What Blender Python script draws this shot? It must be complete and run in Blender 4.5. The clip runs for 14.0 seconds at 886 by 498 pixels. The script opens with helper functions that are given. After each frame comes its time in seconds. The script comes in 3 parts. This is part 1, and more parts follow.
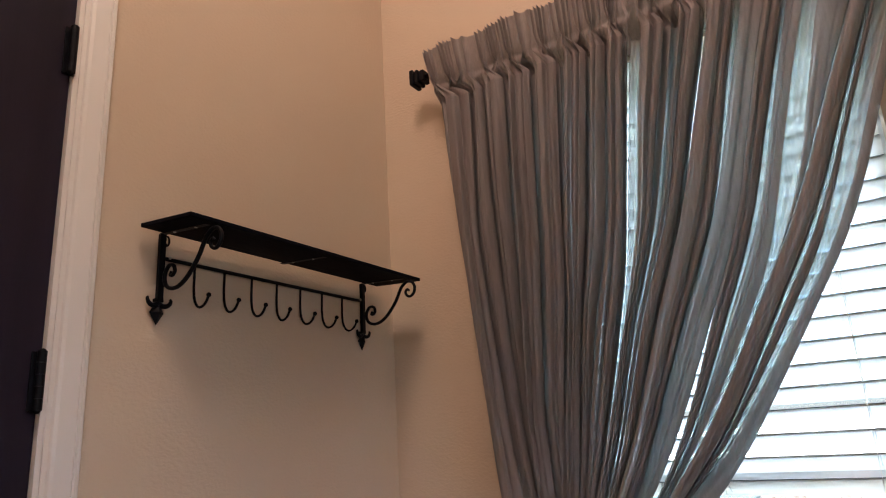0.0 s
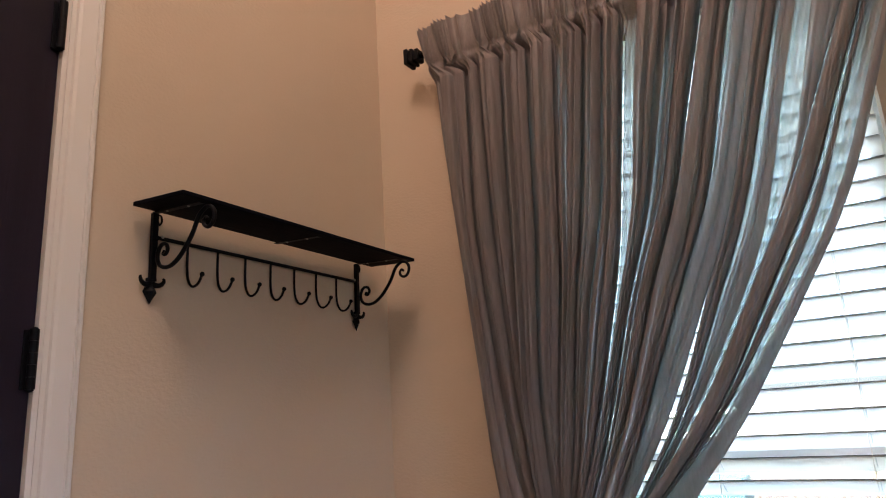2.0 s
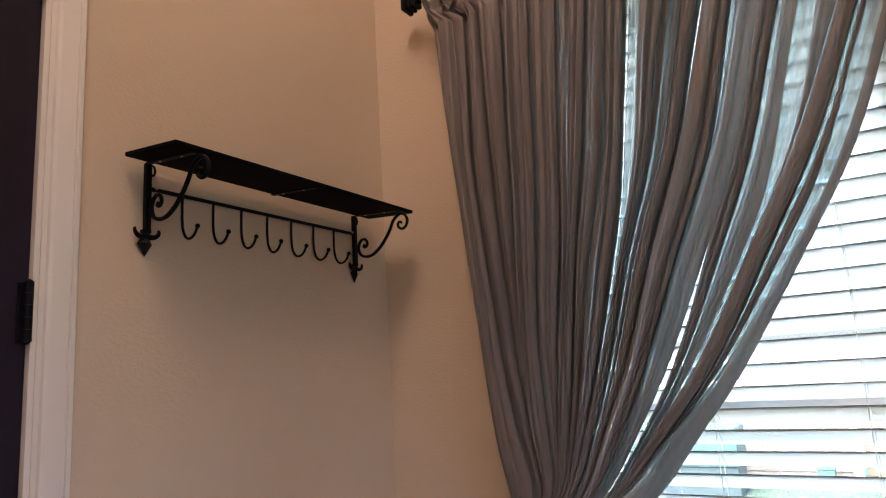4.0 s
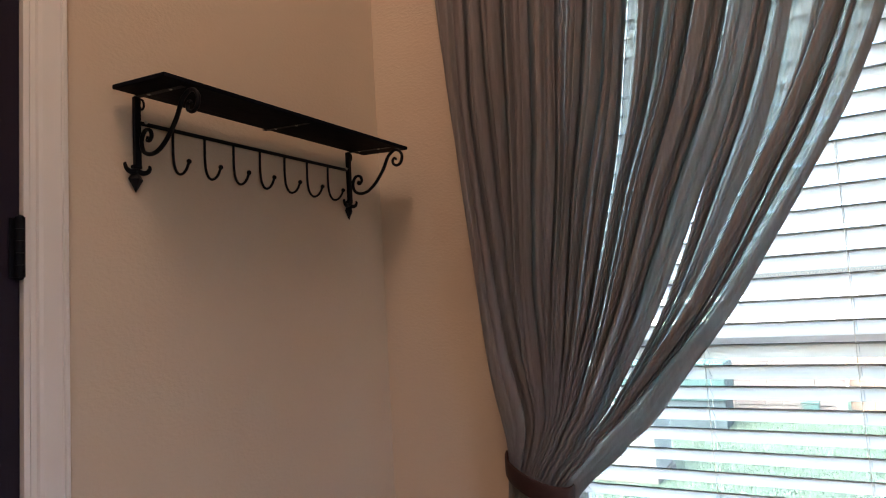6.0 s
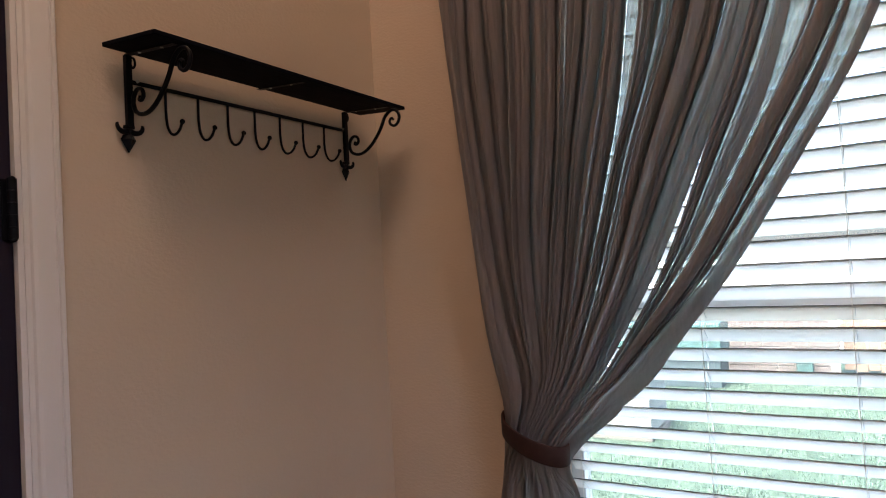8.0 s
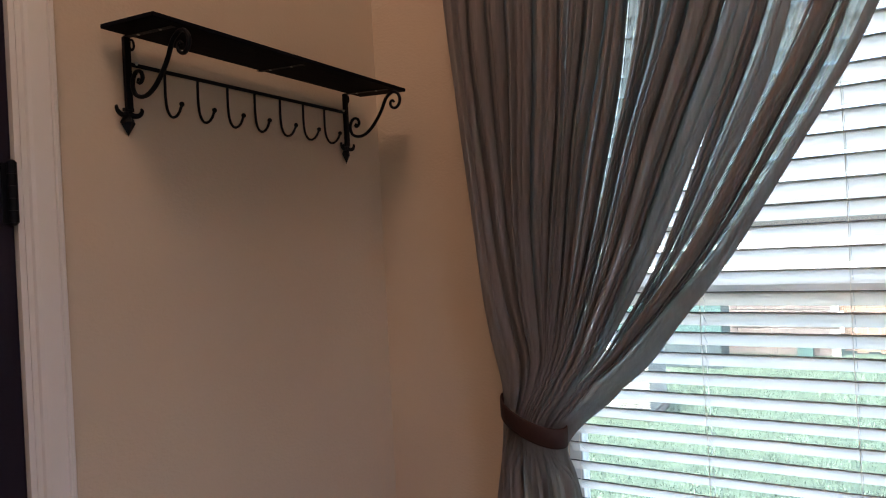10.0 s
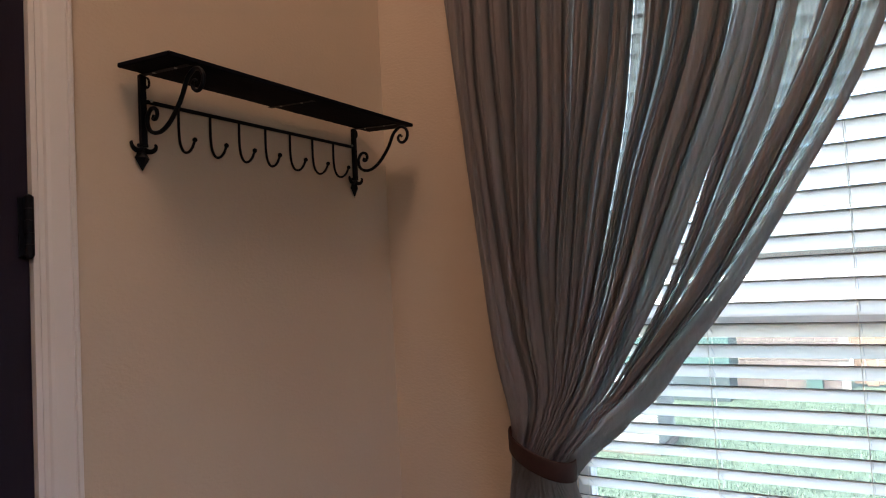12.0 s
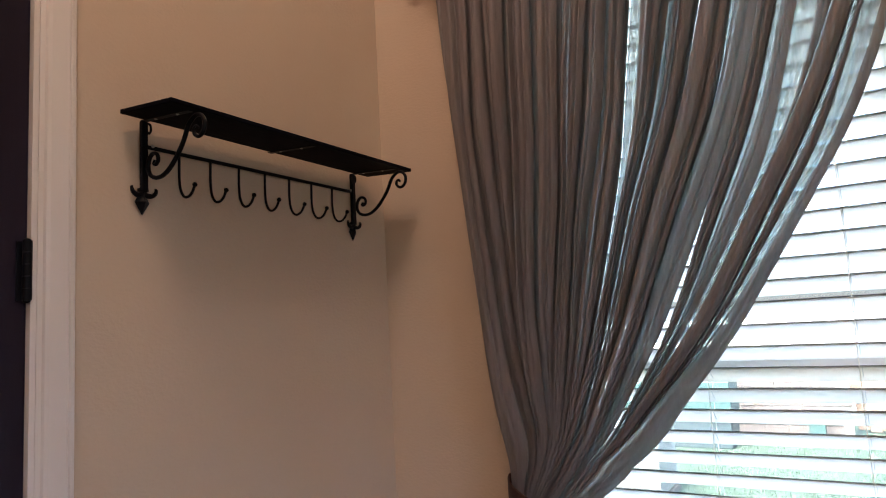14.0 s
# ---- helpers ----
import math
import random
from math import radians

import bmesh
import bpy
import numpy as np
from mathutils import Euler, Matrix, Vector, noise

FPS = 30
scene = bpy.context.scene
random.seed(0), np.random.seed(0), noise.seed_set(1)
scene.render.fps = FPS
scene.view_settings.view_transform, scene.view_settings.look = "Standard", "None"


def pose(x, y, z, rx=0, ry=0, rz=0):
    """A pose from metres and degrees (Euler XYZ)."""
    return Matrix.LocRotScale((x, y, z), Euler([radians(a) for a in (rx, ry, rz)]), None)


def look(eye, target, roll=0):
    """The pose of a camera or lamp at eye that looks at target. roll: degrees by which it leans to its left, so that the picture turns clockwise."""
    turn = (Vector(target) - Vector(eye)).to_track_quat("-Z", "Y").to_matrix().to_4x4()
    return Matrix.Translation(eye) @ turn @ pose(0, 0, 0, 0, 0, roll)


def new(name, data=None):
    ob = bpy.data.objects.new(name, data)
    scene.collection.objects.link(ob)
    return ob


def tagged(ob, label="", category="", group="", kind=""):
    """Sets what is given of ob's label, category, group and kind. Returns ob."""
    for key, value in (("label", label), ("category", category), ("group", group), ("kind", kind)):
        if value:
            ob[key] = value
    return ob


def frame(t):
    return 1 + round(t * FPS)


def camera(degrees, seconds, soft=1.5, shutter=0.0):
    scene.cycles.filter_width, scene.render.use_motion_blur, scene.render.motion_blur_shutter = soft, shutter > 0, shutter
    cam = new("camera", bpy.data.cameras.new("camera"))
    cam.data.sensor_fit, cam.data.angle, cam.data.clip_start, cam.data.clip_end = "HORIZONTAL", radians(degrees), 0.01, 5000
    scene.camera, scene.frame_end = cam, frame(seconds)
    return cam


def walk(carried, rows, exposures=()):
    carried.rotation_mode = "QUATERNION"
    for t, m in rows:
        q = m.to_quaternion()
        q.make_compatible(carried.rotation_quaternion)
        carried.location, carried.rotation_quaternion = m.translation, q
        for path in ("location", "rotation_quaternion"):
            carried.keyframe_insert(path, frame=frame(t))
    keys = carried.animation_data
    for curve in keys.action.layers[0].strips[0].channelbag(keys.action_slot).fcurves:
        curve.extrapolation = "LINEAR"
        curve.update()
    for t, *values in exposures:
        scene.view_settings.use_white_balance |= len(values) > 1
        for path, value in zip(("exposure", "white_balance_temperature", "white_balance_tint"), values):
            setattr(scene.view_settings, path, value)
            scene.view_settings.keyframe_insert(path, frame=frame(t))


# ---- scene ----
cam = camera(65.87, 14.0, soft=1.1)
PATH = [
    (0, pose(1.2041, -1.6489, 1.4359, 105.775, 3.295, 32.484)),
    (0.5, pose(1.2039, -1.6493, 1.4350, 105.516, 3.324, 32.299)),
    (1, pose(1.2035, -1.6466, 1.4320, 105.374, 3.357, 32.268)),
    (1.5, pose(1.2019, -1.6447, 1.4302, 104.836, 3.358, 32.110)),
    (2, pose(1.2000, -1.6443, 1.4288, 104.354, 3.377, 32.001)),
    (2.5, pose(1.1980, -1.6441, 1.4308, 103.673, 3.379, 31.882)),
    (3, pose(1.1918, -1.6394, 1.4300, 102.754, 3.397, 31.846)),
    (5.5, pose(1.1877, -1.6248, 1.4304, 96.357, 3.362, 31.568)),
    (6, pose(1.1863, -1.6240, 1.4295, 95.185, 3.298, 31.416)),
    (6.5, pose(1.1870, -1.6212, 1.4306, 94.565, 3.295, 31.487)),
    (7, pose(1.1853, -1.6184, 1.4310, 93.879, 3.274, 31.433)),
    (7.5, pose(1.1853, -1.6171, 1.4320, 92.847, 3.230, 31.343)),
    (8, pose(1.1853, -1.6153, 1.4341, 91.847, 3.174, 31.309)),
    (8.5, pose(1.1869, -1.6141, 1.4386, 90.765, 3.094, 31.360)),
    (9, pose(1.1902, -1.6111, 1.4419, 90.051, 2.908, 31.507)),
    (11.5, pose(1.1929, -1.6262, 1.4449, 90.694, 2.999, 31.488)),
    (12, pose(1.1931, -1.6290, 1.4439, 92.846, 3.042, 31.906)),
    (12.5, pose(1.1934, -1.6310, 1.4420, 94.414, 3.118, 32.079)),
    (13, pose(1.1940, -1.6344, 1.4435, 95.989, 3.104, 32.200)),
    (13.5, pose(1.1927, -1.6293, 1.4410, 97.037, 3.113, 32.238)),
    (14, pose(1.1933, -1.6306, 1.4412, 96.597, 3.132, 31.728)),
]
walk(cam, PATH, [(0.0, 4.36, 6120, 2), (3.0, 4.33, 6180, 2), (5.5, 4.25, 6350, 3), (6.0, 4.12, 6370, 3), (6.5, 3.98, 6380, 3), (7.5, 3.91, 6440, 4), (9.0, 3.89, 6480, 5), (11.5, 3.69, 6510, 5), (12.0, 3.82, 6470, 5), (12.5, 4.06, 6420, 4), (14.0, 4.17, 6320, 4)])

# ---------------------------------------------------------------- light
world = bpy.data.worlds.new("world")
world.use_nodes = True
scene.world = world
wn = world.node_tree.nodes
sky = wn.new("ShaderNodeTexSky")
sky.sky_type, sky.sun_disc = "NISHITA", False
sky.sun_elevation, sky.sun_rotation = radians(55), radians(198)
sky.dust_density, sky.air_density, sky.ozone_density = 6.0, 0.6, 0.6
world.node_tree.links.new(sky.outputs[0], wn["Background"].inputs[0])
wn["Background"].inputs[1].default_value = 0.15

sun = new("sun", bpy.data.lights.new("sun", "SUN"))
sun.data.energy, sun.data.angle, sun.data.color = 0.5, radians(14), (1.0, 0.95, 0.88)
sun.matrix_world = look((-2.0, -6.0, 9.0), (0, 0, 0))

bulb = new("ceiling_bulb", bpy.data.lights.new("ceiling_bulb", "POINT"))
bulb.data.energy, bulb.data.shadow_soft_size, bulb.data.color = 3.4, 0.30, (1.0, 0.660, 0.525)
bulb.location = (0.90, -1.55, 3.58)

# area lamp added steeply above the window, brightening the slats beyond the sky's light
slat_fill = new("slat_fill_lamp", bpy.data.lights.new("slat_fill_lamp", "AREA"))
slat_fill.data.shape, slat_fill.data.size, slat_fill.data.size_y = "RECTANGLE", 1.8, 0.9
slat_fill.data.energy, slat_fill.data.color = 1.6, (0.93, 0.97, 1.0)
slat_fill.matrix_world = look((0.91, 0.85, 3.1), (0.91, 0.08, 1.6))


# ---------------------------------------------------------------- materials
def material(name, rough=0.6, metal=0.0, gloss=0.5):
    m = bpy.data.materials.new(name)
    m.use_nodes = True
    b = m.node_tree.nodes["Principled BSDF"]
    b.inputs["Roughness"].default_value, b.inputs["Metallic"].default_value = rough, metal
    b.inputs["Specular IOR Level"].default_value = gloss
    return m, m.node_tree, b


def node(tree, kind, **values):
    n = tree.nodes.new(kind)
    for key, value in values.items():
        n.inputs[key.replace("_", " ")].default_value = value
    return n


def coords(tree, scale=(1, 1, 1)):
    c = tree.nodes.new("ShaderNodeTexCoord")
    m = node(tree, "ShaderNodeMapping", Scale=scale)
    tree.links.new(c.outputs["Object"], m.inputs["Vector"])
    return m.outputs[0]


def ramp(tree, fac, stops):
    r = tree.nodes.new("ShaderNodeValToRGB")
    while len(r.color_ramp.elements) < len(stops):
        r.color_ramp.elements.new(0.5)
    for e, (pos, col) in zip(r.color_ramp.elements, stops):
        e.position, e.color = pos, (*col, 1)
    tree.links.new(fac, r.inputs[0])
    return r.outputs[0]


def noisy(name, a, b, scale=8.0, rough=0.6, bump=0.0, bump_scale=120.0, metal=0.0, stretch=(1, 1, 1), detail=6.0, depth=0.002, gloss=0.5):
    """Colour between a and b by a large noise, fine relief by a small one, and uneven gloss."""
    m, t, p = material(name, rough, metal, gloss)
    v = coords(t, stretch)
    n = node(t, "ShaderNodeTexNoise", Scale=scale, Detail=detail)
    t.links.new(v, n.inputs["Vector"])
    t.links.new(ramp(t, n.outputs["Fac"], [(0.3, a), (0.7, b)]), p.inputs["Base Color"])
    f = node(t, "ShaderNodeTexNoise", Scale=bump_scale, Detail=3.0)
    t.links.new(v, f.inputs["Vector"])
    if bump:
        k = node(t, "ShaderNodeBump", Strength=bump, Distance=depth)
        t.links.new(f.outputs["Fac"], k.inputs["Height"])
        t.links.new(k.outputs[0], p.inputs["Normal"])
    r = node(t, "ShaderNodeMapRange")
    r.inputs["To Min"].default_value, r.inputs["To Max"].default_value = max(rough - 0.08, 0.02), min(rough + 0.08, 1)
    t.links.new(f.outputs["Fac"], r.inputs["Value"])
    t.links.new(r.outputs[0], p.inputs["Roughness"])
    return m


def wall_paint():
    """Tan paint over sprayed knock-down plaster."""
    m, t, p = material("tan_wall_paint", 0.62)
    v = coords(t, (0.8, 0.8, 1.3))
    n = node(t, "ShaderNodeTexNoise", Scale=1.7, Detail=4.0)
    t.links.new(v, n.inputs["Vector"])
    t.links.new(ramp(t, n.outputs["Fac"], [(0.3, (0.562, 0.453, 0.348)), (0.7, (0.603, 0.490, 0.382))]), p.inputs["Base Color"])
    a = node(t, "ShaderNodeTexNoise", Scale=110.0, Detail=4.0, Distortion=0.1)
    b = node(t, "ShaderNodeTexNoise", Scale=260.0, Detail=2.0)
    t.links.new(v, a.inputs["Vector"])
    t.links.new(v, b.inputs["Vector"])
    flat = ramp(t, a.outputs["Fac"], [(0.42, (0, 0, 0)), (0.62, (1, 1, 1))])
    mix = node(t, "ShaderNodeMath")
    mix.operation = "MULTIPLY_ADD"
    mix.inputs[1].default_value = 0.25
    t.links.new(b.outputs["Fac"], mix.inputs[0])
    t.links.new(flat, mix.inputs[2])
    k = node(t, "ShaderNodeBump", Strength=0.18, Distance=0.0024)
    t.links.new(mix.outputs[0], k.inputs["Height"])
    t.links.new(k.outputs[0], p.inputs["Normal"])
    return m


def cloth(name, clear, thin_share):
    """Thin grey taffeta: woven, a little glossy, lets light and sight through."""
    m, t, p = material(name, 0.5)
    v = coords(t, (1, 1, 0.06))
    n = node(t, "ShaderNodeTexNoise", Scale=240.0, Detail=3.0)
    t.links.new(v, n.inputs["Vector"])
    slub = node(t, "ShaderNodeTexNoise", Scale=95.0, Detail=3.0)
    t.links.new(coords(t, (1, 1, 0.025)), slub.inputs["Vector"])
    both = node(t, "ShaderNodeMath")
    both.operation = "MULTIPLY_ADD"
    both.inputs[1].default_value = 0.55
    t.links.new(slub.outputs["Fac"], both.inputs[0])
    t.links.new(n.outputs["Fac"], both.inputs[2])
    col = ramp(t, both.outputs[0], [(0.55, (0.200, 0.163, 0.166)), (1.0, (0.282, 0.232, 0.237))])
    t.links.new(col, p.inputs["Base Color"])
    w = node(t, "ShaderNodeTexNoise", Scale=900.0, Detail=1.0)
    t.links.new(coords(t, (1, 1, 0.3)), w.inputs["Vector"])
    big = node(t, "ShaderNodeTexNoise", Scale=26.0, Detail=4.0, Distortion=0.8)
    t.links.new(coords(t, (1, 1, 0.35)), big.inputs["Vector"])
    k = node(t, "ShaderNodeBump", Strength=0.25, Distance=0.001)
    t.links.new(w.outputs["Fac"], k.inputs["Height"])
    k2 = node(t, "ShaderNodeBump", Strength=0.4, Distance=0.004)
    t.links.new(big.outputs["Fac"], k2.inputs["Height"])
    t.links.new(k.outputs[0], k2.inputs["Normal"])
    t.links.new(k2.outputs[0], p.inputs["Normal"])
    thin = node(t, "ShaderNodeBsdfTranslucent", Color=(0.62, 0.705, 0.71, 1))
    hole = node(t, "ShaderNodeBsdfTransparent", Color=(0.76, 0.90, 0.92, 1))
    m1 = node(t, "ShaderNodeMixShader", Fac=thin_share)
    m2 = node(t, "ShaderNodeMixShader", Fac=clear)
    t.links.new(p.outputs[0], m1.inputs[1])
    t.links.new(thin.outputs[0], m1.inputs[2])
    t.links.new(m1.outputs[0], m2.inputs[1])
    t.links.new(hole.outputs[0], m2.inputs[2])
    t.links.new(m2.outputs[0], t.nodes["Material Output"].inputs["Surface"])
    return m


def vinyl():
    """White blind slats that glow a little with the light behind them."""
    m, t, p = material("white_vinyl", 0.38)
    p.inputs["Base Color"].default_value = (0.82, 0.84, 0.86, 1)
    n = node(t, "ShaderNodeTexNoise", Scale=40.0, Detail=4.0)
    t.links.new(coords(t, (0.2, 1, 1)), n.inputs["Vector"])
    t.links.new(ramp(t, n.outputs["Fac"], [(0.3, (0.86, 0.84, 0.80)), (0.7, (0.90, 0.88, 0.84))]), p.inputs["Base Color"])
    thin = node(t, "ShaderNodeBsdfTranslucent", Color=(0.95, 0.92, 0.875, 1))
    mx = node(t, "ShaderNodeMixShader", Fac=0.69)
    t.links.new(p.outputs[0], mx.inputs[1])
    t.links.new(thin.outputs[0], mx.inputs[2])
    t.links.new(mx.outputs[0], t.nodes["Material Output"].inputs["Surface"])
    return m


def glazing():
    m, t, p = material("window_glass", 0.0)
    clear = node(t, "ShaderNodeBsdfTransparent", Color=(0.94, 0.97, 0.96, 1))
    gloss = node(t, "ShaderNodeBsdfGlossy", Roughness=0.01)
    mx = node(t, "ShaderNodeMixShader", Fac=0.05)
    t.links.new(clear.outputs[0], mx.inputs[1])
    t.links.new(gloss.outputs[0], mx.inputs[2])
    t.links.new(mx.outputs[0], t.nodes["Material Output"].inputs["Surface"])
    return m


def blades():
    """Grass blades, each its own green."""
    m, t, p = material("grass_blades", 0.6)
    g = t.nodes.new("ShaderNodeNewGeometry")
    t.links.new(ramp(t, g.outputs["Random Per Island"], [(0.0, (0.010, 0.025, 0.018)), (0.55, (0.058, 0.098, 0.074)), (1.0, (0.130, 0.168, 0.138))]), p.inputs["Base Color"])
    return m


WALL = wall_paint()
CLOTH = cloth("grey_taffeta", 0.21, 0.33)
HEADER = cloth("stiffened_grey_taffeta", 0.01, 0.22)
VINYL = vinyl()
GLASS = glazing()
CEILING = noisy("white_ceiling_paint", (0.74, 0.72, 0.68), (0.78, 0.76, 0.72), 2, 0.8, 0.3, 90)
FLOORING = noisy("brown_floor_tile", (0.20, 0.18, 0.13), (0.26, 0.235, 0.17), 5, 0.35, 0.1, 60)
TRIM = noisy("white_trim_paint", (0.68, 0.65, 0.63), (0.74, 0.71, 0.69), 3, 0.38, 0.0, 45, stretch=(1, 1, 0.3))
ESPRESSO = noisy("espresso_stained_wood", (0.008, 0.006, 0.015), (0.017, 0.012, 0.028), 9, 0.45, 0.25, 160, stretch=(1, 1, 0.06), gloss=0.25)
IRON = noisy("black_wrought_iron", (0.003, 0.0034, 0.0055), (0.006, 0.0063, 0.0095), 40, 0.45, 0.35, 180, gloss=0.10)
BLACKWOOD = noisy("black_painted_wood", (0.003, 0.0036, 0.0065), (0.006, 0.0066, 0.0110), 14, 0.62, 0.2, 130, stretch=(1, 0.1, 1), gloss=0.025)
STEEL = noisy("bare_steel_screw", (0.4, 0.38, 0.35), (0.55, 0.52, 0.48), 60, 0.35, metal=1.0)
LEATHER = noisy("brown_leather", (0.026, 0.010, 0.009), (0.042, 0.016, 0.013), 30, 0.58, 0.4, 260, gloss=0.3)
# Grey-blue instead of white: the shade on the backlit slat edges, as colour.
RIM_SHADE = noisy("shade_dark_vinyl_rim", (0.10, 0.115, 0.14), (0.14, 0.155, 0.18), 20, 0.4)
CORD = noisy("white_cord", (0.62, 0.63, 0.64), (0.72, 0.73, 0.74), 60, 0.7, 0.4, 500)
FRAME = noisy("white_window_vinyl", (0.74, 0.75, 0.76), (0.80, 0.81, 0.82), 4, 0.35)
GRASS = noisy("lawn_grass", (0.010, 0.028, 0.018), (0.062, 0.100, 0.075), 20, 0.9, 0.8, 60, depth=0.03)
METALWHITE = noisy("pale_grey_steel", (0.24, 0.26, 0.26), (0.31, 0.33, 0.33), 6, 0.45)
FINS = noisy("grey_cooling_fins", (0.13, 0.145, 0.15), (0.18, 0.20, 0.205), 8, 0.5)
# Shadow on the utility box's lower part, put into the colour as navy.
NAVY_SHADE = noisy("shade_navy_steel", (0.022, 0.036, 0.046), (0.030, 0.046, 0.058), 5, 0.5)
TEAL = noisy("teal_painted_steel", (0.024, 0.058, 0.062), (0.034, 0.074, 0.078), 5, 0.5)
STONE = noisy("pale_pinkish_stone", (0.045, 0.036, 0.038), (0.135, 0.118, 0.120), 16, 0.85, 0.5, 60)
MORTAR = noisy("pale_mortar", (0.16, 0.155, 0.155), (0.21, 0.20, 0.20), 20, 0.9, 0.4, 90)
BLADES = blades()
# Far fence boards: outdoor glare put into the colour as paler wood.
FARWOOD = noisy("glare_pale_fence_wood", (0.42, 0.28, 0.21), (0.52, 0.37, 0.29), 9, 0.8, 0.4, 60, stretch=(1, 1, 0.1))
FENCEWOOD = noisy("cedar_fence_wood", (0.12, 0.083, 0.067), (0.17, 0.122, 0.10), 9, 0.8, 0.4, 60, stretch=(1, 1, 0.1))
PALE = noisy("pale_driveway_concrete", (0.45, 0.44, 0.42), (0.55, 0.54, 0.52), 3, 0.85, 0.3, 40)
CONCRETE = noisy("pale_concrete", (0.08, 0.078, 0.075), (0.11, 0.105, 0.10), 9, 0.85, 0.3, 80)


# ---------------------------------------------------------------- mesh helpers
def mesh_of(name, bm, mat, smooth=False):
    bmesh.ops.recalc_face_normals(bm, faces=bm.faces)
    me = bpy.data.meshes.new(name)
    bm.to_mesh(me)
    bm.free()
    me.materials.append(mat)
    if smooth:
        me.polygons.foreach_set("use_smooth", [True] * len(me.polygons))
    return me


def part(name, bm, mat, parent=None, label="", smooth=False):
    ob = new(name, bm if isinstance(bm, bpy.types.Mesh) else mesh_of(name, bm, mat, smooth))
    ob.parent = parent
    if label:
        ob["label"] = label
    return ob


def thing(name, label, category, at=(0, 0, 0), group="", kind=""):
    ob = new(name)
    ob.empty_display_size = 0.05
    ob.location = at
    return tagged(ob, label, category, group, kind)


def boxes(*spans, bevel=0.0):
    bm = bmesh.new()
    for lo, hi in spans:
        made = bmesh.ops.create_cube(bm, size=1)["verts"]
        for v in made:
            v.co = Vector([(a + b) / 2 + (b - a) * c for a, b, c in zip(lo, hi, v.co)])
    if bevel:
        bmesh.ops.bevel(bm, geom=bm.edges[:], offset=bevel, segments=2, affect="EDGES", profile=0.6)
    return bm


def smooth_line(points, steps=6):
    """A Catmull-Rom line through the points."""
    p = [np.array(q, float) for q in points]
    p = [2 * p[0] - p[1], *p, 2 * p[-1] - p[-2]]
    out = []
    for i in range(1, len(p) - 2):
        for k in range(steps):
            f = k / steps
            a, b, c, d = p[i - 1 : i + 3]
            out.append(0.5 * (2 * b + (c - a) * f + (2 * a - 5 * b + 4 * c - d) * f * f + (3 * b - a - 3 * c + d) * f**3))
    return out + [p[-2]]


def tube(bm, line, radius, sides=8, flat=1.0):
    """A round or flattened bar along a line; radius may be a number or a rule of the share of the way."""
    rings, n = [], len(line)
    side = Vector((0, 1, 0))
    for i, q in enumerate(line):
        way = Vector(line[min(i + 1, n - 1)]) - Vector(line[max(i - 1, 0)])
        way.normalize()
        a = side - way * side.dot(way)
        if a.length < 0.1:
            a = way.orthogonal()
        a.normalize()
        side = a
        b = way.cross(a)
        r = radius(i / (n - 1)) if callable(radius) else radius
        rings.append([bm.verts.new(Vector(q) + (a * math.cos(w) * flat + b * math.sin(w)) * r) for w in [2 * math.pi * k / sides for k in range(sides)]])
    for r0, r1 in zip(rings, rings[1:]):
        for k in range(sides):
            bm.faces.new((r0[k], r0[(k + 1) % sides], r1[(k + 1) % sides], r1[k]))
    bm.faces.new(rings[0][::-1])
    bm.faces.new(rings[-1])
    return bm


def ball(bm, at, r, scale=(1, 1, 1)):
    made = bmesh.ops.create_uvsphere(bm, u_segments=12, v_segments=8, radius=r)["verts"]
    for v in made:
        v.co = Vector(at) + Vector([a * b for a, b in zip(v.co, scale)])
    return bm


def extrude_outline(outline, axis_pos, axis_neg):
    """A flat plate from an outline given as front points; axis_pos and axis_neg turn a 2D point into front and back places."""
    bm = bmesh.new()
    f = [bm.verts.new(axis_pos(p)) for p in outline]
    b = [bm.verts.new(axis_neg(p)) for p in outline]
    bm.faces.new(f)
    bm.faces.new(b[::-1])
    n = len(f)
    for i in range(n):
        bm.faces.new((f[i], b[i], b[(i + 1) % n], f[(i + 1) % n]))
    return bm


# ---------------------------------------------------------------- room shell
CEIL = 3.85
WX0, WX1, WZ0, WZ1 = 0.505, 1.315, 0.55, 2.40          # window opening
DY0, DY1, DZ = -1.935, -1.012, 2.45                      # door opening

west = boxes(((-0.14, DY1, 0), (0, 0.15, CEIL)), ((-0.14, -3.6, 0), (0, DY0, CEIL)), ((-0.14, DY0, DZ), (0, DY1, CEIL)))
tagged(part("wall_west", west, WALL), "tan painted wall with sprayed plaster texture", "wall", kind="structure")
north = boxes(((0, 0, 0), (WX0, 0.15, CEIL)), ((WX1, 0, 0), (3.2, 0.15, CEIL)), ((WX0, 0, 0), (WX1, 0.15, WZ0)), ((WX0, 0, WZ1), (WX1, 0.15, CEIL)))
tagged(part("wall_north", north, WALL), "tan painted textured wall round the window", "wall", kind="structure")
EY0, EY1, EZ0, EZ1 = -2.75, -1.48, 1.18, 2.34            # unseen opening behind the camera, added to let in fill daylight
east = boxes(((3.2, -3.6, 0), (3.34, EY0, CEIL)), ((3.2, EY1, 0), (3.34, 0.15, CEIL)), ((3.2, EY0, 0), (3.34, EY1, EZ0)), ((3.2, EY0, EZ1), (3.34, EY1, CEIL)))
tagged(part("wall_east", east, WALL), "plain tan painted wall with unseen opening added for daylight", "wall", kind="structure")
tagged(part("wall_south", boxes(((-0.14, -3.74, 0), (3.34, -3.6, CEIL))), WALL), "plain tan painted wall", "wall", kind="structure")
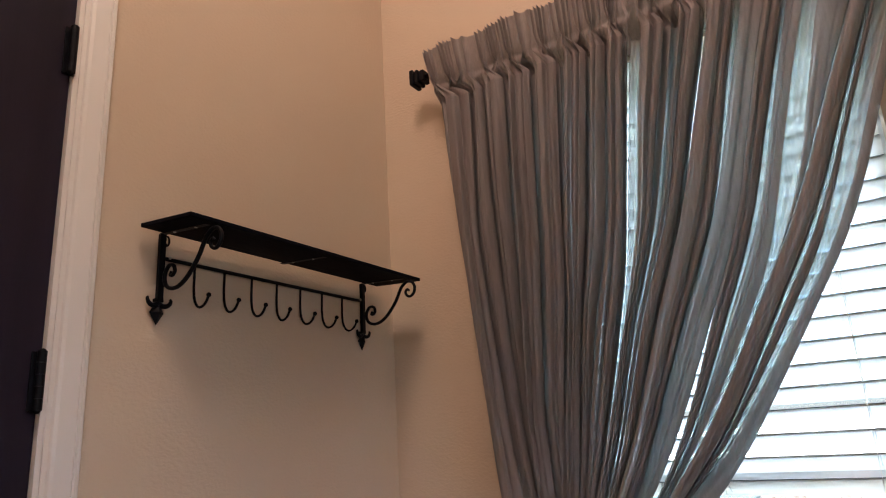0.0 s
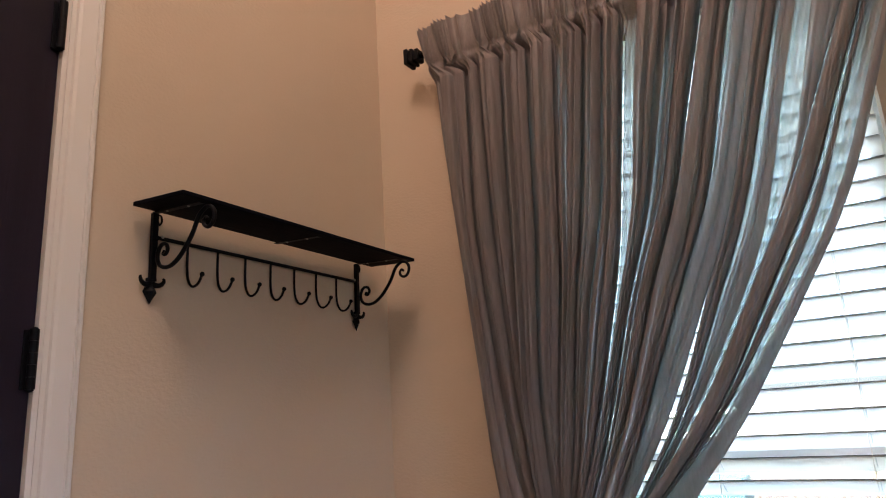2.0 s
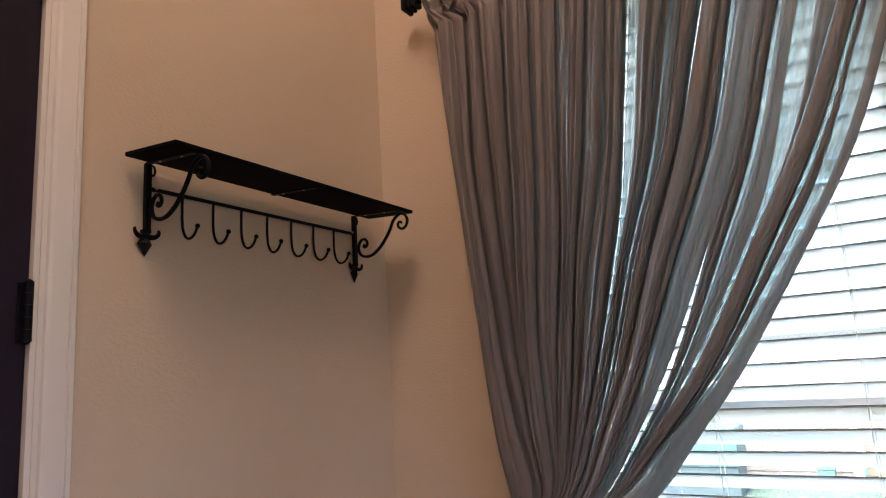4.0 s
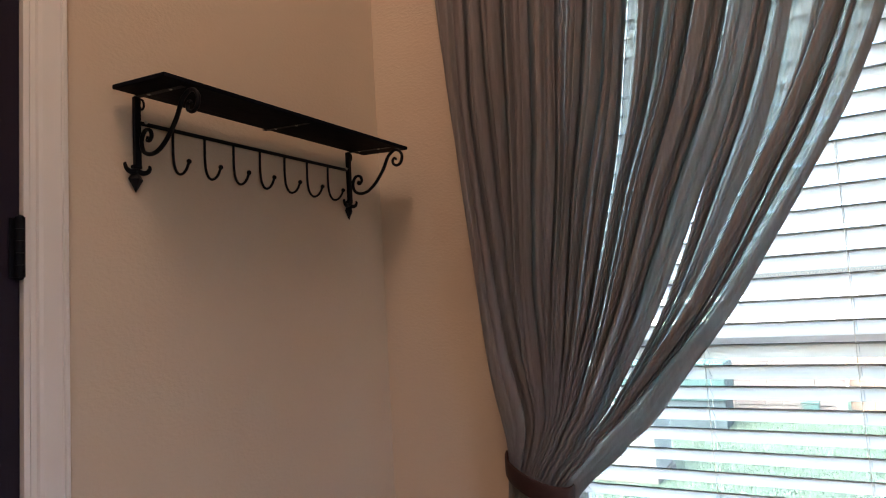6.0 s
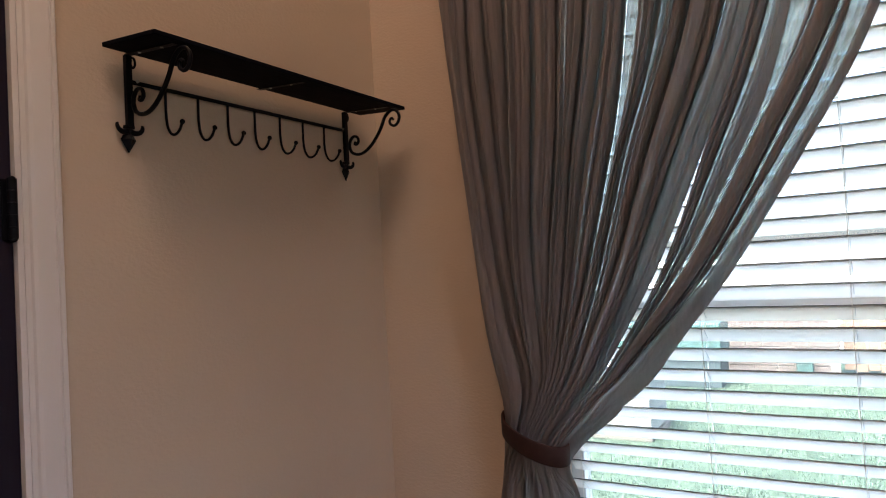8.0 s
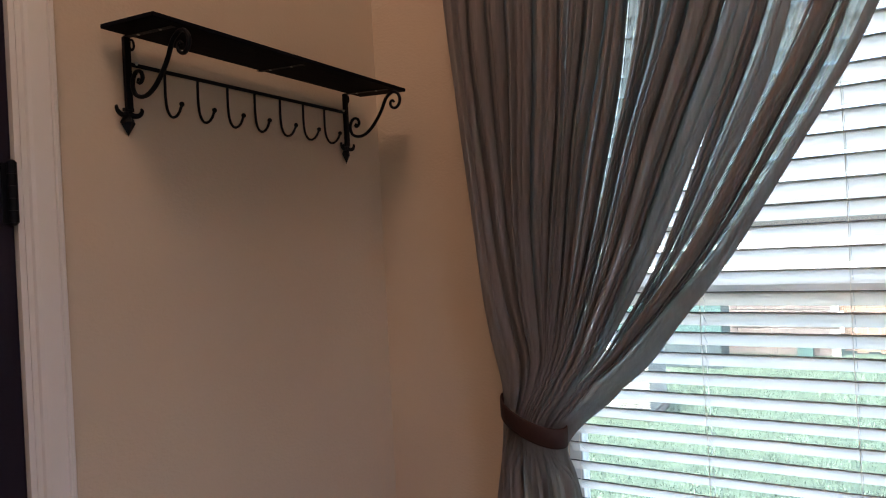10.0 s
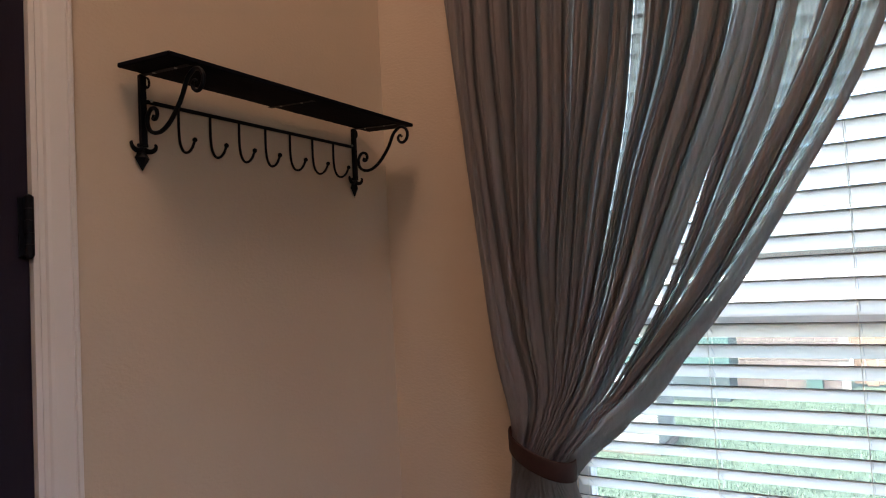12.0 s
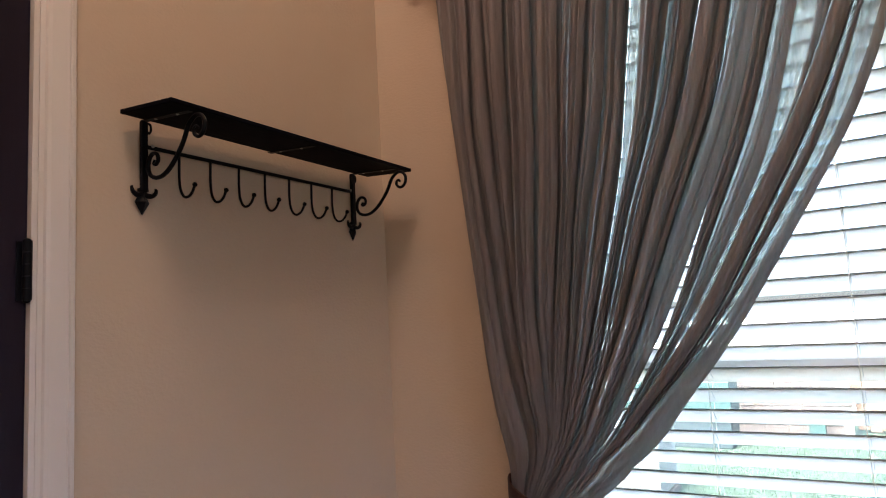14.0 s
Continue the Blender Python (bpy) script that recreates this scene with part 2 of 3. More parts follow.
tagged(part("ceiling", boxes(((-0.14, -3.74, CEIL), (3.34, 0.15, CEIL + 0.12))), CEILING), "plain white ceiling", "ceiling", kind="structure")
tagged(part("floor", boxes(((-0.14, -3.74, -0.12), (3.34, 0.15, 0))), FLOORING), "plain brown tiled floor", "floor", kind="structure")

# ---------------------------------------------------------------- door, hinges and casing
door = thing("door_1", "closed dark espresso wooden door with black hinges", "door", (0, DY1, 0), kind="structure")
leaf = part("leaf", boxes(((-0.052, DY0 + 0.004 - DY1, 0.008), (-0.008, -0.004, DZ - 0.006)), bevel=0.002), ESPRESSO, door)


def hinge_mesh():
    bm = bmesh.new()
    r = 0.0078
    for i in range(5):
        z0, z1 = i * 0.0202, i * 0.0202 + 0.0198
        tube(bm, [(0, 0, z0), (0, 0, z0 + 0.001), (0, 0, z1 - 0.001), (0, 0, z1)], r, 20)
    ball(bm, (0, 0, 0.1008), 0.006, (1, 1, 0.7))
    ball(bm, (0, 0, -0.0008), 0.006, (1, 1, 0.7))
    return mesh_of("hinge", bm, IRON, False)


HINGE = hinge_mesh()
for z in (0.255, 0.89, 1.525, 2.16):
    h = part("hinge", HINGE, IRON, door, "black door hinge barrel")
    h.location = (0.004, -0.0095, z)
    leaf_plate = part("hinge_leaf", boxes(((-0.008, -0.022, z), (-0.0045, 0.0, z + 0.1)), bevel=0.0008), IRON, door)

casing = thing("trim_1", "white painted moulded door casing", "trim", (0, DY1, 0), kind="structure")
PROFILE = [(0.000, 0.004), (0.010, 0.005), (0.013, 0.010), (0.020, 0.0130), (0.032, 0.0145), (0.054, 0.0172), (0.057, 0.0150), (0.059, 0.0185), (0.066, 0.0185), (0.069, 0.016), (0.070, 0.000), (0.000, 0.000)]


def moulding(z0, z1):
    """The casing's moulded section carried straight up."""
    o, k = 0.007, 0.857
    return extrude_outline(PROFILE, lambda p: (p[1], p[0] * k + o, z0), lambda p: (p[1], p[0] * k + o, z1))


part("side_casing", moulding(0, DZ + 0.077), TRIM, casing)
far = part("side_casing", extrude_outline(PROFILE, lambda p: (p[1], DY0 - DY1 - p[0] - 0.007, 0), lambda p: (p[1], DY0 - DY1 - p[0] - 0.007, DZ + 0.077)), TRIM, casing)
part("head_casing", extrude_outline(PROFILE, lambda p: (p[1], 0.0068, DZ + p[0] + 0.007), lambda p: (p[1], DY0 - DY1 - 0.0068, DZ + p[0] + 0.007)), TRIM, casing)
part("jamb", boxes(((-0.139, -0.0035, 0), (0.0035, 0.0065, DZ + 0.006)), bevel=0.001), TRIM, casing)
part("jamb", boxes(((-0.139, DY0 - DY1 - 0.0065, 0), (0.0035, DY0 - DY1 + 0.0035, DZ + 0.006)), bevel=0.001), TRIM, casing)

# ---------------------------------------------------------------- window and blind
window = thing("window_1", "white vinyl window behind slatted blind", "window", (0, 0.15, 0), kind="structure")
part("window_frame", boxes(((WX0, -0.05, WZ0), (WX0 + 0.035, -0.004, WZ1)), ((WX1 - 0.035, -0.05, WZ0), (WX1, -0.004, WZ1)), ((WX0 + 0.035, -0.05, WZ0), (WX1 - 0.035, -0.004, WZ0 + 0.035)), ((WX0 + 0.035, -0.05, WZ1 - 0.035), (WX1 - 0.035, -0.004, WZ1))), FRAME, window)
part("meeting_rail", boxes(((WX0 + 0.035, -0.045, 1.310), (WX1 - 0.035, -0.008, 1.345)), bevel=0.003), FRAME, window)
for z0, z1 in ((WZ0 + 0.035, 1.310), (1.345, WZ1 - 0.035)):
    g = part("pane", boxes(((WX0 + 0.035, -0.030, z0), (WX1 - 0.035, -0.026, z1))), GLASS, window)
    g.visible_shadow = False
part("window_sill", boxes(((WX0 - 0.03, -0.185, WZ0 - 0.03), (WX1 + 0.03, -0.05, WZ0 - 0.001)), bevel=0.004), TRIM, window)

BX0, BX1, PITCH = 0.520, 1.305, 0.0477
TILT = radians(43)
blind = thing("window_blind", "white horizontal slatted blind, lowered with slats half open", "blind", (0, 0.07, 0))


def slat_mesh():
    """A shallow crowned slat of 50 mm, tilted so that the room-side edge stands high."""
    bm = bmesh.new()
    w, th = 0.050, 0.0026
    top, low = [], []
    for k in range(9):
        f = k / 8 - 0.5
        c = 0.0035 * (1 - (2 * f) ** 2)
        for store, off in ((top, th / 2), (low, -th / 2)):
            y, z = f * w, c + off
            store.append((y * math.cos(TILT) + z * math.sin(TILT) * 1.0, -y * math.sin(TILT) + z * math.cos(TILT)))
    ring = top + low[::-1]
    a = [bm.verts.new((BX0, y, z)) for y, z in ring]
    b = [bm.verts.new((BX1, y, z)) for y, z in ring]
    n = len(ring)
    for i in range(n):
        bm.faces.new((a[i], a[(i + 1) % n], b[(i + 1) % n], b[i]))
    bm.faces.new(a)
    bm.faces.new(b[::-1])
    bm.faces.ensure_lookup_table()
    # Room-side edge and the first strip of the top carry the painted shade.
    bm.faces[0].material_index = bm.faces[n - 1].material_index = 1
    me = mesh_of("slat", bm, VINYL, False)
    me.materials.append(RIM_SHADE)
    return me


SLAT = slat_mesh()
Z_SLAT = 1.3955
for i in range(-17, 20):
    z = Z_SLAT + i * PITCH
    if z < WZ1 - 0.075 and z > WZ0 + 0.05:
        s = part("slat", SLAT, VINYL, blind)
        s.location = (0, 0, z)
        s.rotation_euler = (random.uniform(-0.012, 0.012), random.uniform(-0.0012, 0.0012), 0)
part("head_rail", boxes(((BX0 - 0.008, -0.035, WZ1 - 0.088), (BX1 + 0.006, 0.03, WZ1 - 0.004)), bevel=0.003), VINYL, blind)
part("bottom_rail", boxes(((BX0, -0.025, WZ0 + 0.01), (BX1, 0.025, WZ0 + 0.03)), bevel=0.004), VINYL, blind)
for x in (0.553, 0.866, 1.168):
    for y in (-0.0245, 0.0245):
        bm = tube(bmesh.new(), [(x + 0.0015 * math.sin(z * 9), y, z) for z in np.arange(WZ0 + 0.03, WZ1 - 0.05, 0.04)], 0.0009, 6)
        part("ladder_cord", bm, VINYL, blind, smooth=True)
    bm = bmesh.new()
    for i in range(-17, 20):
        z = Z_SLAT + i * PITCH
        if z < WZ1 - 0.075 and z > WZ0 + 0.05:
            tube(bm, [(x + 0.004, -0.0245, z + 0.012), (x + 0.004, 0.0, z - 0.004), (x + 0.004, 0.0245, z - 0.017)], 0.0008, 5)
    part("ladder_rungs", bm, CORD, blind)

# ---------------------------------------------------------------- wall shelf with hooks
SX, SY0, SY1 = 0.170, -0.862, -0.096
shelf = thing("wall_shelf", "black wrought iron wall shelf with seven coat hooks", "shelf", (0, (SY0 + SY1) / 2, 1.7))
OY, OZ = (SY0 + SY1) / 2, 1.7


def droop(x):
    return 1.8925 - 0.011 * x / SX - OZ


bm = boxes(((0.017, SY0 - OY, -0.009), (SX, SY1 - OY, 0.0)), bevel=0.0022)
for v in bm.verts:
    v.co.z += droop(v.co.x)
part("board", bm, BLACKWOOD, shelf, "black painted wooden board")
for y in (-0.807, -0.470, -0.155):
    bm = boxes(((0.012, y - OY - 0.007, -0.0108), (SX - 0.016, y - OY + 0.007, -0.0092)), bevel=0.001)
    for v in bm.verts:
        v.co.z += droop(v.co.x)
    batten = part("batten", bm, IRON, shelf)
    for x in (0.05, 0.115):
        part("screw", ball(bmesh.new(), (x, y - OY, droop(x) - 0.0110), 0.0032, (1, 1, 0.5)), STEEL, batten, "bare steel screw", True)


def bracket(y):
    """Upright bar with a leafed foot and a scrolled arm, as parts of the shelf."""
    y -= OY
    z = lambda v: v - OZ
    bar = part("upright", boxes(((0.005, y - 0.0055, z(1.742)), (0.015, y + 0.0075, z(1.882))), bevel=0.0015), IRON, shelf)
    bm = bmesh.new()
    for w in (-1, 1):
        line = smooth_line([(0.008, y + w * 0.002, z(1.735)), (0.009, y + w * 0.010, z(1.732)), (0.011, y + w * 0.018, z(1.7325)), (0.012, y + w * 0.0245, z(1.7375)), (0.012, y + w * 0.0270, z(1.7445)), (0.011, y + w * 0.0245, z(1.7475))], 4)
        tube(bm, line, lambda f: 0.0056 * (1 - 0.66 * f * f), 8)
    part("leaf_scroll", bm, IRON, bar, smooth=True)
    bm = bmesh.new()
    rim = [bm.verts.new(p) for p in ((0.005, y, z(1.742)), (0.005, y + 0.0055, z(1.737)), (0.005, y + 0.0165, z(1.718)), (0.005, y, z(1.692)), (0.005, y - 0.0165, z(1.718)), (0.005, y - 0.0055, z(1.737)))]
    peak = bm.verts.new((0.017, y, z(1.719)))
    neck = bm.verts.new((0.012, y, z(1.739)))
    for a, b in ((1, 2), (2, 3), (3, 4), (4, 5)):
        bm.faces.new((rim[a], rim[b], peak))
    bm.faces.new((rim[0], rim[1], neck))
    bm.faces.new((rim[1], peak, neck))
    bm.faces.new((peak, rim[5], neck))
    bm.faces.new((rim[5], rim[0], neck))
    bm.faces.new(rim[::-1])
    part("spear_tip", bm, IRON, bar)
    part("collar", boxes(((0.003, y - 0.0095, z(1.739)), (0.0135, y + 0.0095, z(1.746))), bevel=0.0015), IRON, bar)
    # hanging loop beside the bar's head
    line = smooth_line([(0.008, y + 0.006, z(1.880)), (0.008, y + 0.0165, z(1.879)), (0.008, y + 0.0185, z(1.867)), (0.008, y + 0.0135, z(1.860)), (0.008, y + 0.009, z(1.866)), (0.008, y + 0.010, z(1.876))], 4)
    part("hanging_loop", tube(bmesh.new(), line, 0.0024, 6), IRON, bar, smooth=True)
    # arm: small curl at the wall, long sweep, large curl at the front
    pts = [(0.044, 1.797), (0.040, 1.7905), (0.047, 1.7885), (0.0535, 1.797), (0.049, 1.8085), (0.036, 1.811), (0.0255, 1.801), (0.0225, 1.785), (0.030, 1.769), (0.048, 1.7615), (0.070, 1.7635), (0.094, 1.776), (0.117, 1.797), (0.135, 1.819), (0.150, 1.845), (0.161, 1.859), (0.176, 1.866), (0.192, 1.862), (0.201, 1.848), (0.197, 1.832), (0.184, 1.824), (0.171, 1.829), (0.168, 1.839), (0.175, 1.845), (0.181, 1.840)]
    line = smooth_line([(a if a < 0.06 else 0.06 + (a - 0.06) * 0.92, y + 0.002, z(b - (0.004 if a > 0.15 else 0))) for a, b in pts], 5)
    part("scroll_arm", tube(bmesh.new(), line, lambda f: 0.0029 + 0.0013 * math.sin(math.pi * min(max(f, 0.03), 0.97)) ** 0.6, 8, 1.15), IRON, bar, smooth=True)


bracket(-0.807)
bracket(-0.157)
rail = part("hook_rail", tube(bmesh.new(), [(0.010, y - OY, 1.831 - OZ) for y in np.linspace(-0.800, -0.164, 20)], 0.0042, 10), IRON, shelf, smooth=True)
for y in (-0.789, -0.170):
    part("rail_screw", ball(bmesh.new(), (0.0145, y - OY, 1.8335 - OZ), 0.0034), STEEL, rail, "bare steel screw", True)


def hook_mesh():
    bm = bmesh.new()
    line = smooth_line([(0.009, 0, 0.0), (0.0085, 0, -0.022), (0.0085, 0, -0.048), (0.012, 0, -0.073), (0.022, 0, -0.089), (0.035, 0, -0.092), (0.047, 0, -0.085), (0.055, 0, -0.0725)], 5)
    tube(bm, line, 0.0028, 8)
    ball(bm, (0.0562, 0, -0.0697), 0.0052)
    return mesh_of("hook", bm, IRON, True)


HOOK = hook_mesh()
for i in range(7):
    k = part("hook", HOOK, IRON, shelf)
    k.location = (0, -0.723 + 0.0800 * i - OY, 1.829 - OZ)
    k.rotation_euler = (0, 0, radians(random.uniform(-4, 4)))

# ---------------------------------------------------------------- curtain rod
ROD_Y, ROD_Z = -0.09, 2.497
rod = thing("curtain_rod", "black metal curtain rod with square stepped finial", "curtain rod", (0.2, ROD_Y, ROD_Z))
part("pole", tube(bmesh.new(), [(x - 0.2, 0, 0) for x in np.linspace(0.215, 1.95, 12)], 0.0095, 14), IRON, rod, smooth=True)
for side, x0 in ((1, 0.178), (-1, 1.99)):
    fin = boxes(*[((min(x0 - 0.2 + side * a, x0 - 0.2 + side * b), -h, -h), (max(x0 - 0.2 + side * a, x0 - 0.2 + side * b), h, h)) for a, b, h in ((0.0, 0.012, 0.024), (0.012, 0.018, 0.016), (0.018, 0.028, 0.021), (0.028, 0.034, 0.014), (0.034, 0.046, 0.0175))], bevel=0.0012)
    part("finial", fin, IRON, rod)
for x in (0.262, 1.88):
    bm = boxes(((x - 0.2 - 0.02, -ROD_Y - 0.006, -0.045), (x - 0.2 + 0.02, -ROD_Y, 0.045)), ((x - 0.2 - 0.006, 0.004, -0.018), (x - 0.2 + 0.006, -ROD_Y - 0.004, -0.006)), bevel=0.0015)
    part("rod_bracket", bm, IRON, rod)

# ---------------------------------------------------------------- curtain
Z_TOP, Z_PINCH, Z_TIE, Z_HEM = 2.540, 2.440, 1.010, 0.03
LEFT = [(2.56, 0.246), (2.44, 0.256), (2.18, 0.282), (1.96, 0.304), (1.643, 0.337), (1.312, 0.370), (1.087, 0.408), (1.02, 0.410), (0.81, 0.372), (0.03, 0.345)]
RIGHT = [(2.56, 1.50), (2.44, 1.462), (2.27, 1.392), (2.064, 1.314), (1.912, 1.258), (1.784, 1.198), (1.552, 1.055), (1.386, 0.948), (1.224, 0.817), (1.10, 0.722), (1.055, 0.675), (1.03, 0.590), (1.00, 0.560), (0.978, 0.579), (0.959, 0.585), (0.920, 0.595), (0.882, 0.604), (0.857, 0.611), (0.03, 0.70)]
# Heights at which the folds' lines are given, and below the tie where the cloth hangs in even folds again.
LINE_Z = (0.86, 1.12, 1.25, 1.45, 1.70, 1.95, 2.30)
STRIPS = []


def strip(kind, high, upper, middle, lower, low, tied, grooves=()):
    """One stretch of cloth, from the one before to its own line: thousandths of the curtain's width at falling heights."""
    STRIPS.append((kind, np.array([0, tied, low, lower, middle, upper, high]) / 1000, grooves))


strip("fold", 96, 72, 80, 99, 149, 244, (0.25, 0.66))
strip("fold", 131, 128, 128, 144, 202, 284, (0.45,))
strip("fold", 193, 179, 169, 169, 213, 295, (0.45,))
strip("fold", 257, 251, 244, 249, 309, 354, (0.3, 0.7))
strip("fold", 322, 316, 319, 314, 341, 374, (0.28, 0.62))
strip("sheer", 334, 317, 319, 314, 341, 374)
strip("fold", 391, 381, 364, 374, 398, 402, (0.35, 0.75))
strip("slit", 395, 384, 364, 374, 398, 402)
strip("fold", 434, 432, 410, 407, 426, 425, (0.5,))
strip("fold", 477, 473, 476, 471, 470, 451, (0.55,))
strip("slit", 482, 475, 478, 471, 470, 451)
strip("sheer", 506, 506, 491, 480, 470, 451)
strip("fold", 563, 547, 515, 511, 511, 484, (0.6,))
strip("valley", 586, 572, 529, 527, 531, 504)
strip("fold", 638, 617, 586, 587, 570, 554, (0.3, 0.6))
strip("slit", 643, 618, 586, 587, 570, 554)
strip("fold", 696, 693, 670, 658, 651, 622, (0.72,))
strip("sheer", 710, 700, 670, 658, 651, 622)
strip("lap", 749, 745, 738, 735, 717, 674, (0.55,))
strip("slit", 749, 745, 736, 753, 746, 675)
strip("fold", 791, 783, 779, 784, 759, 707, (0.5,))
strip("sheer", 797, 798, 790, 791, 759, 707)
strip("lap", 825, 826, 844, 824, 782, 715, (0.4,))
strip("sheer", 856, 870, 852, 840, 784, 715)
strip("lap", 909, 880, 852, 840, 784, 715)
strip("fold", 944, 925, 909, 908, 859, 751)
strip("sheer", 947, 933, 918, 909, 859, 751)
strip("fold", 957, 944, 949, 929, 880, 783)
strip("sheer", 985, 980, 975, 948, 884, 783)
strip("lap", 1000, 1000, 1000, 1000, 1000, 1000)

# A fold that lies against another is tucked in behind it.
for k, (kind, line, grooves) in enumerate(STRIPS[:-1]):
    if kind == "fold" and STRIPS[k + 1][0] in ("fold", "valley", "lap"):
        STRIPS[k] = ("tucked", line, grooves)

# Ways back behind a fold's face: shares of its width and of its depth.
FLANK = [(0.97, 0.58), (0.88, 0.45), (0.80, 0.30), (0.45, 0.27), (0.24, 0.22), (0.26, 0.14), (0.5, 0.12)]
LAST = [(0.5, 0.0), (0.15, -0.03), (0.2, -0.10), (0.6, -0.10), (0.97, -0.04)]
BEHIND = {"fold": FLANK + [(0.90, 0.11), (0.97, 0.09), (0.6, 0.07), (0.9, 0.05), (0.97, 0.03)] + LAST,
          "tucked": FLANK + [(1.00, 0.13), (1.16, 0.11), (0.9, 0.08), (1.16, 0.05), (0.9, 0.02)] + LAST,
          "valley": [(0.97, -0.35), (0.80, -0.5), (0.4, -0.55), (0.1, -0.65), (0.4, -0.8), (0.9, -0.6)],
          "lap": [(1.0, 0.30), (0.85, 0.12), (0.5, 0.10), (0.12, 0.06), (0.2, -0.10), (0.6, -0.12), (0.97, -0.06)]}
FACE = {"fold": 40, "tucked": 40, "valley": 10, "lap": 22, "sheer": 16, "slit": 2}


def spread(table, z):
    t = sorted(table)
    fine = np.linspace(t[0][0], t[-1][0], 400)
    val = np.interp(fine, [a for a, _ in t], [b for _, b in t])
    k = 9
    pad = np.concatenate([np.full(k, val[0]), val, np.full(k, val[-1])])
    val = np.convolve(pad, np.ones(2 * k + 1) / (2 * k + 1), "valid")
    return np.interp(z, fine, val)


def eased(z, values):
    """A line's place at a height: straight between the given heights, rounded a little at each."""
    reach = np.linspace(-0.07, 0.07, 7)
    return float(np.mean(np.interp(z + reach, LINE_Z, values)))


def strip_path(kind, grooves, lean, wide, low):
    """Across one stretch of cloth: share of the width, depth towards the room, share of the cloth used up."""
    n = FACE[kind]
    a = np.linspace(0, 1, n)
    if kind == "slit":
        return a, np.zeros(2), a
    if kind == "sheer":
        return a, -0.008 - 0.010 * low + 0.0025 * np.sin(a * 9 + lean * 20) - 0.004 * np.sin(np.pi * a), a
    deep = float(np.clip(0.95 * wide + 0.010, 0.008, 0.060)) * (0.35 if kind == "lap" else 1.0)
    if kind == "valley":
        d = -0.35 * np.sin(np.pi * a) - 0.2
    else:
        d = 0.70 + 0.30 * (1 - np.abs(2 * a - 1) ** 2.4) + 0.35 * lean * (a - 0.5)
        for k, g in enumerate(grooves):
            side = 1 if (k + int(lean * 50)) % 2 else -1
            gap = (a - g) * side
            # a sharp step on one side that fades out on the other
            d = d - (0.50 - 0.12 * k) * (1 - 0.75 * low) * np.where(gap < 0, np.exp(-((gap / 0.03) ** 2)), np.exp(-gap / 0.16))
    over = -min(0.0038 / max(wide, 0.002), 0.12) * (1 - 0.85 * low) if kind in ("fold", "tucked") else 0.05
    front = 0.5 + (a - 0.5) * (1 + 2 * over)
    if kind in ("fold", "tucked"):
        # the near flank turns in under the face
        rise = np.linspace(0, 1, 7)[:-1]
        front[:6], d[:6] = 0.19 * np.sin(np.pi * rise) ** 0.8 - over * rise, 0.72 * rise
    back = smooth_line(BEHIND[kind], 3)
    share = np.concatenate([front, [p[0] for p in back]])
    depth = np.concatenate([d, [p[1] for p in back]]) * deep - (0.012 * low if kind == "lap" and wide < 0.05 else 0)
    return share, depth, np.linspace(0, 1, len(share))


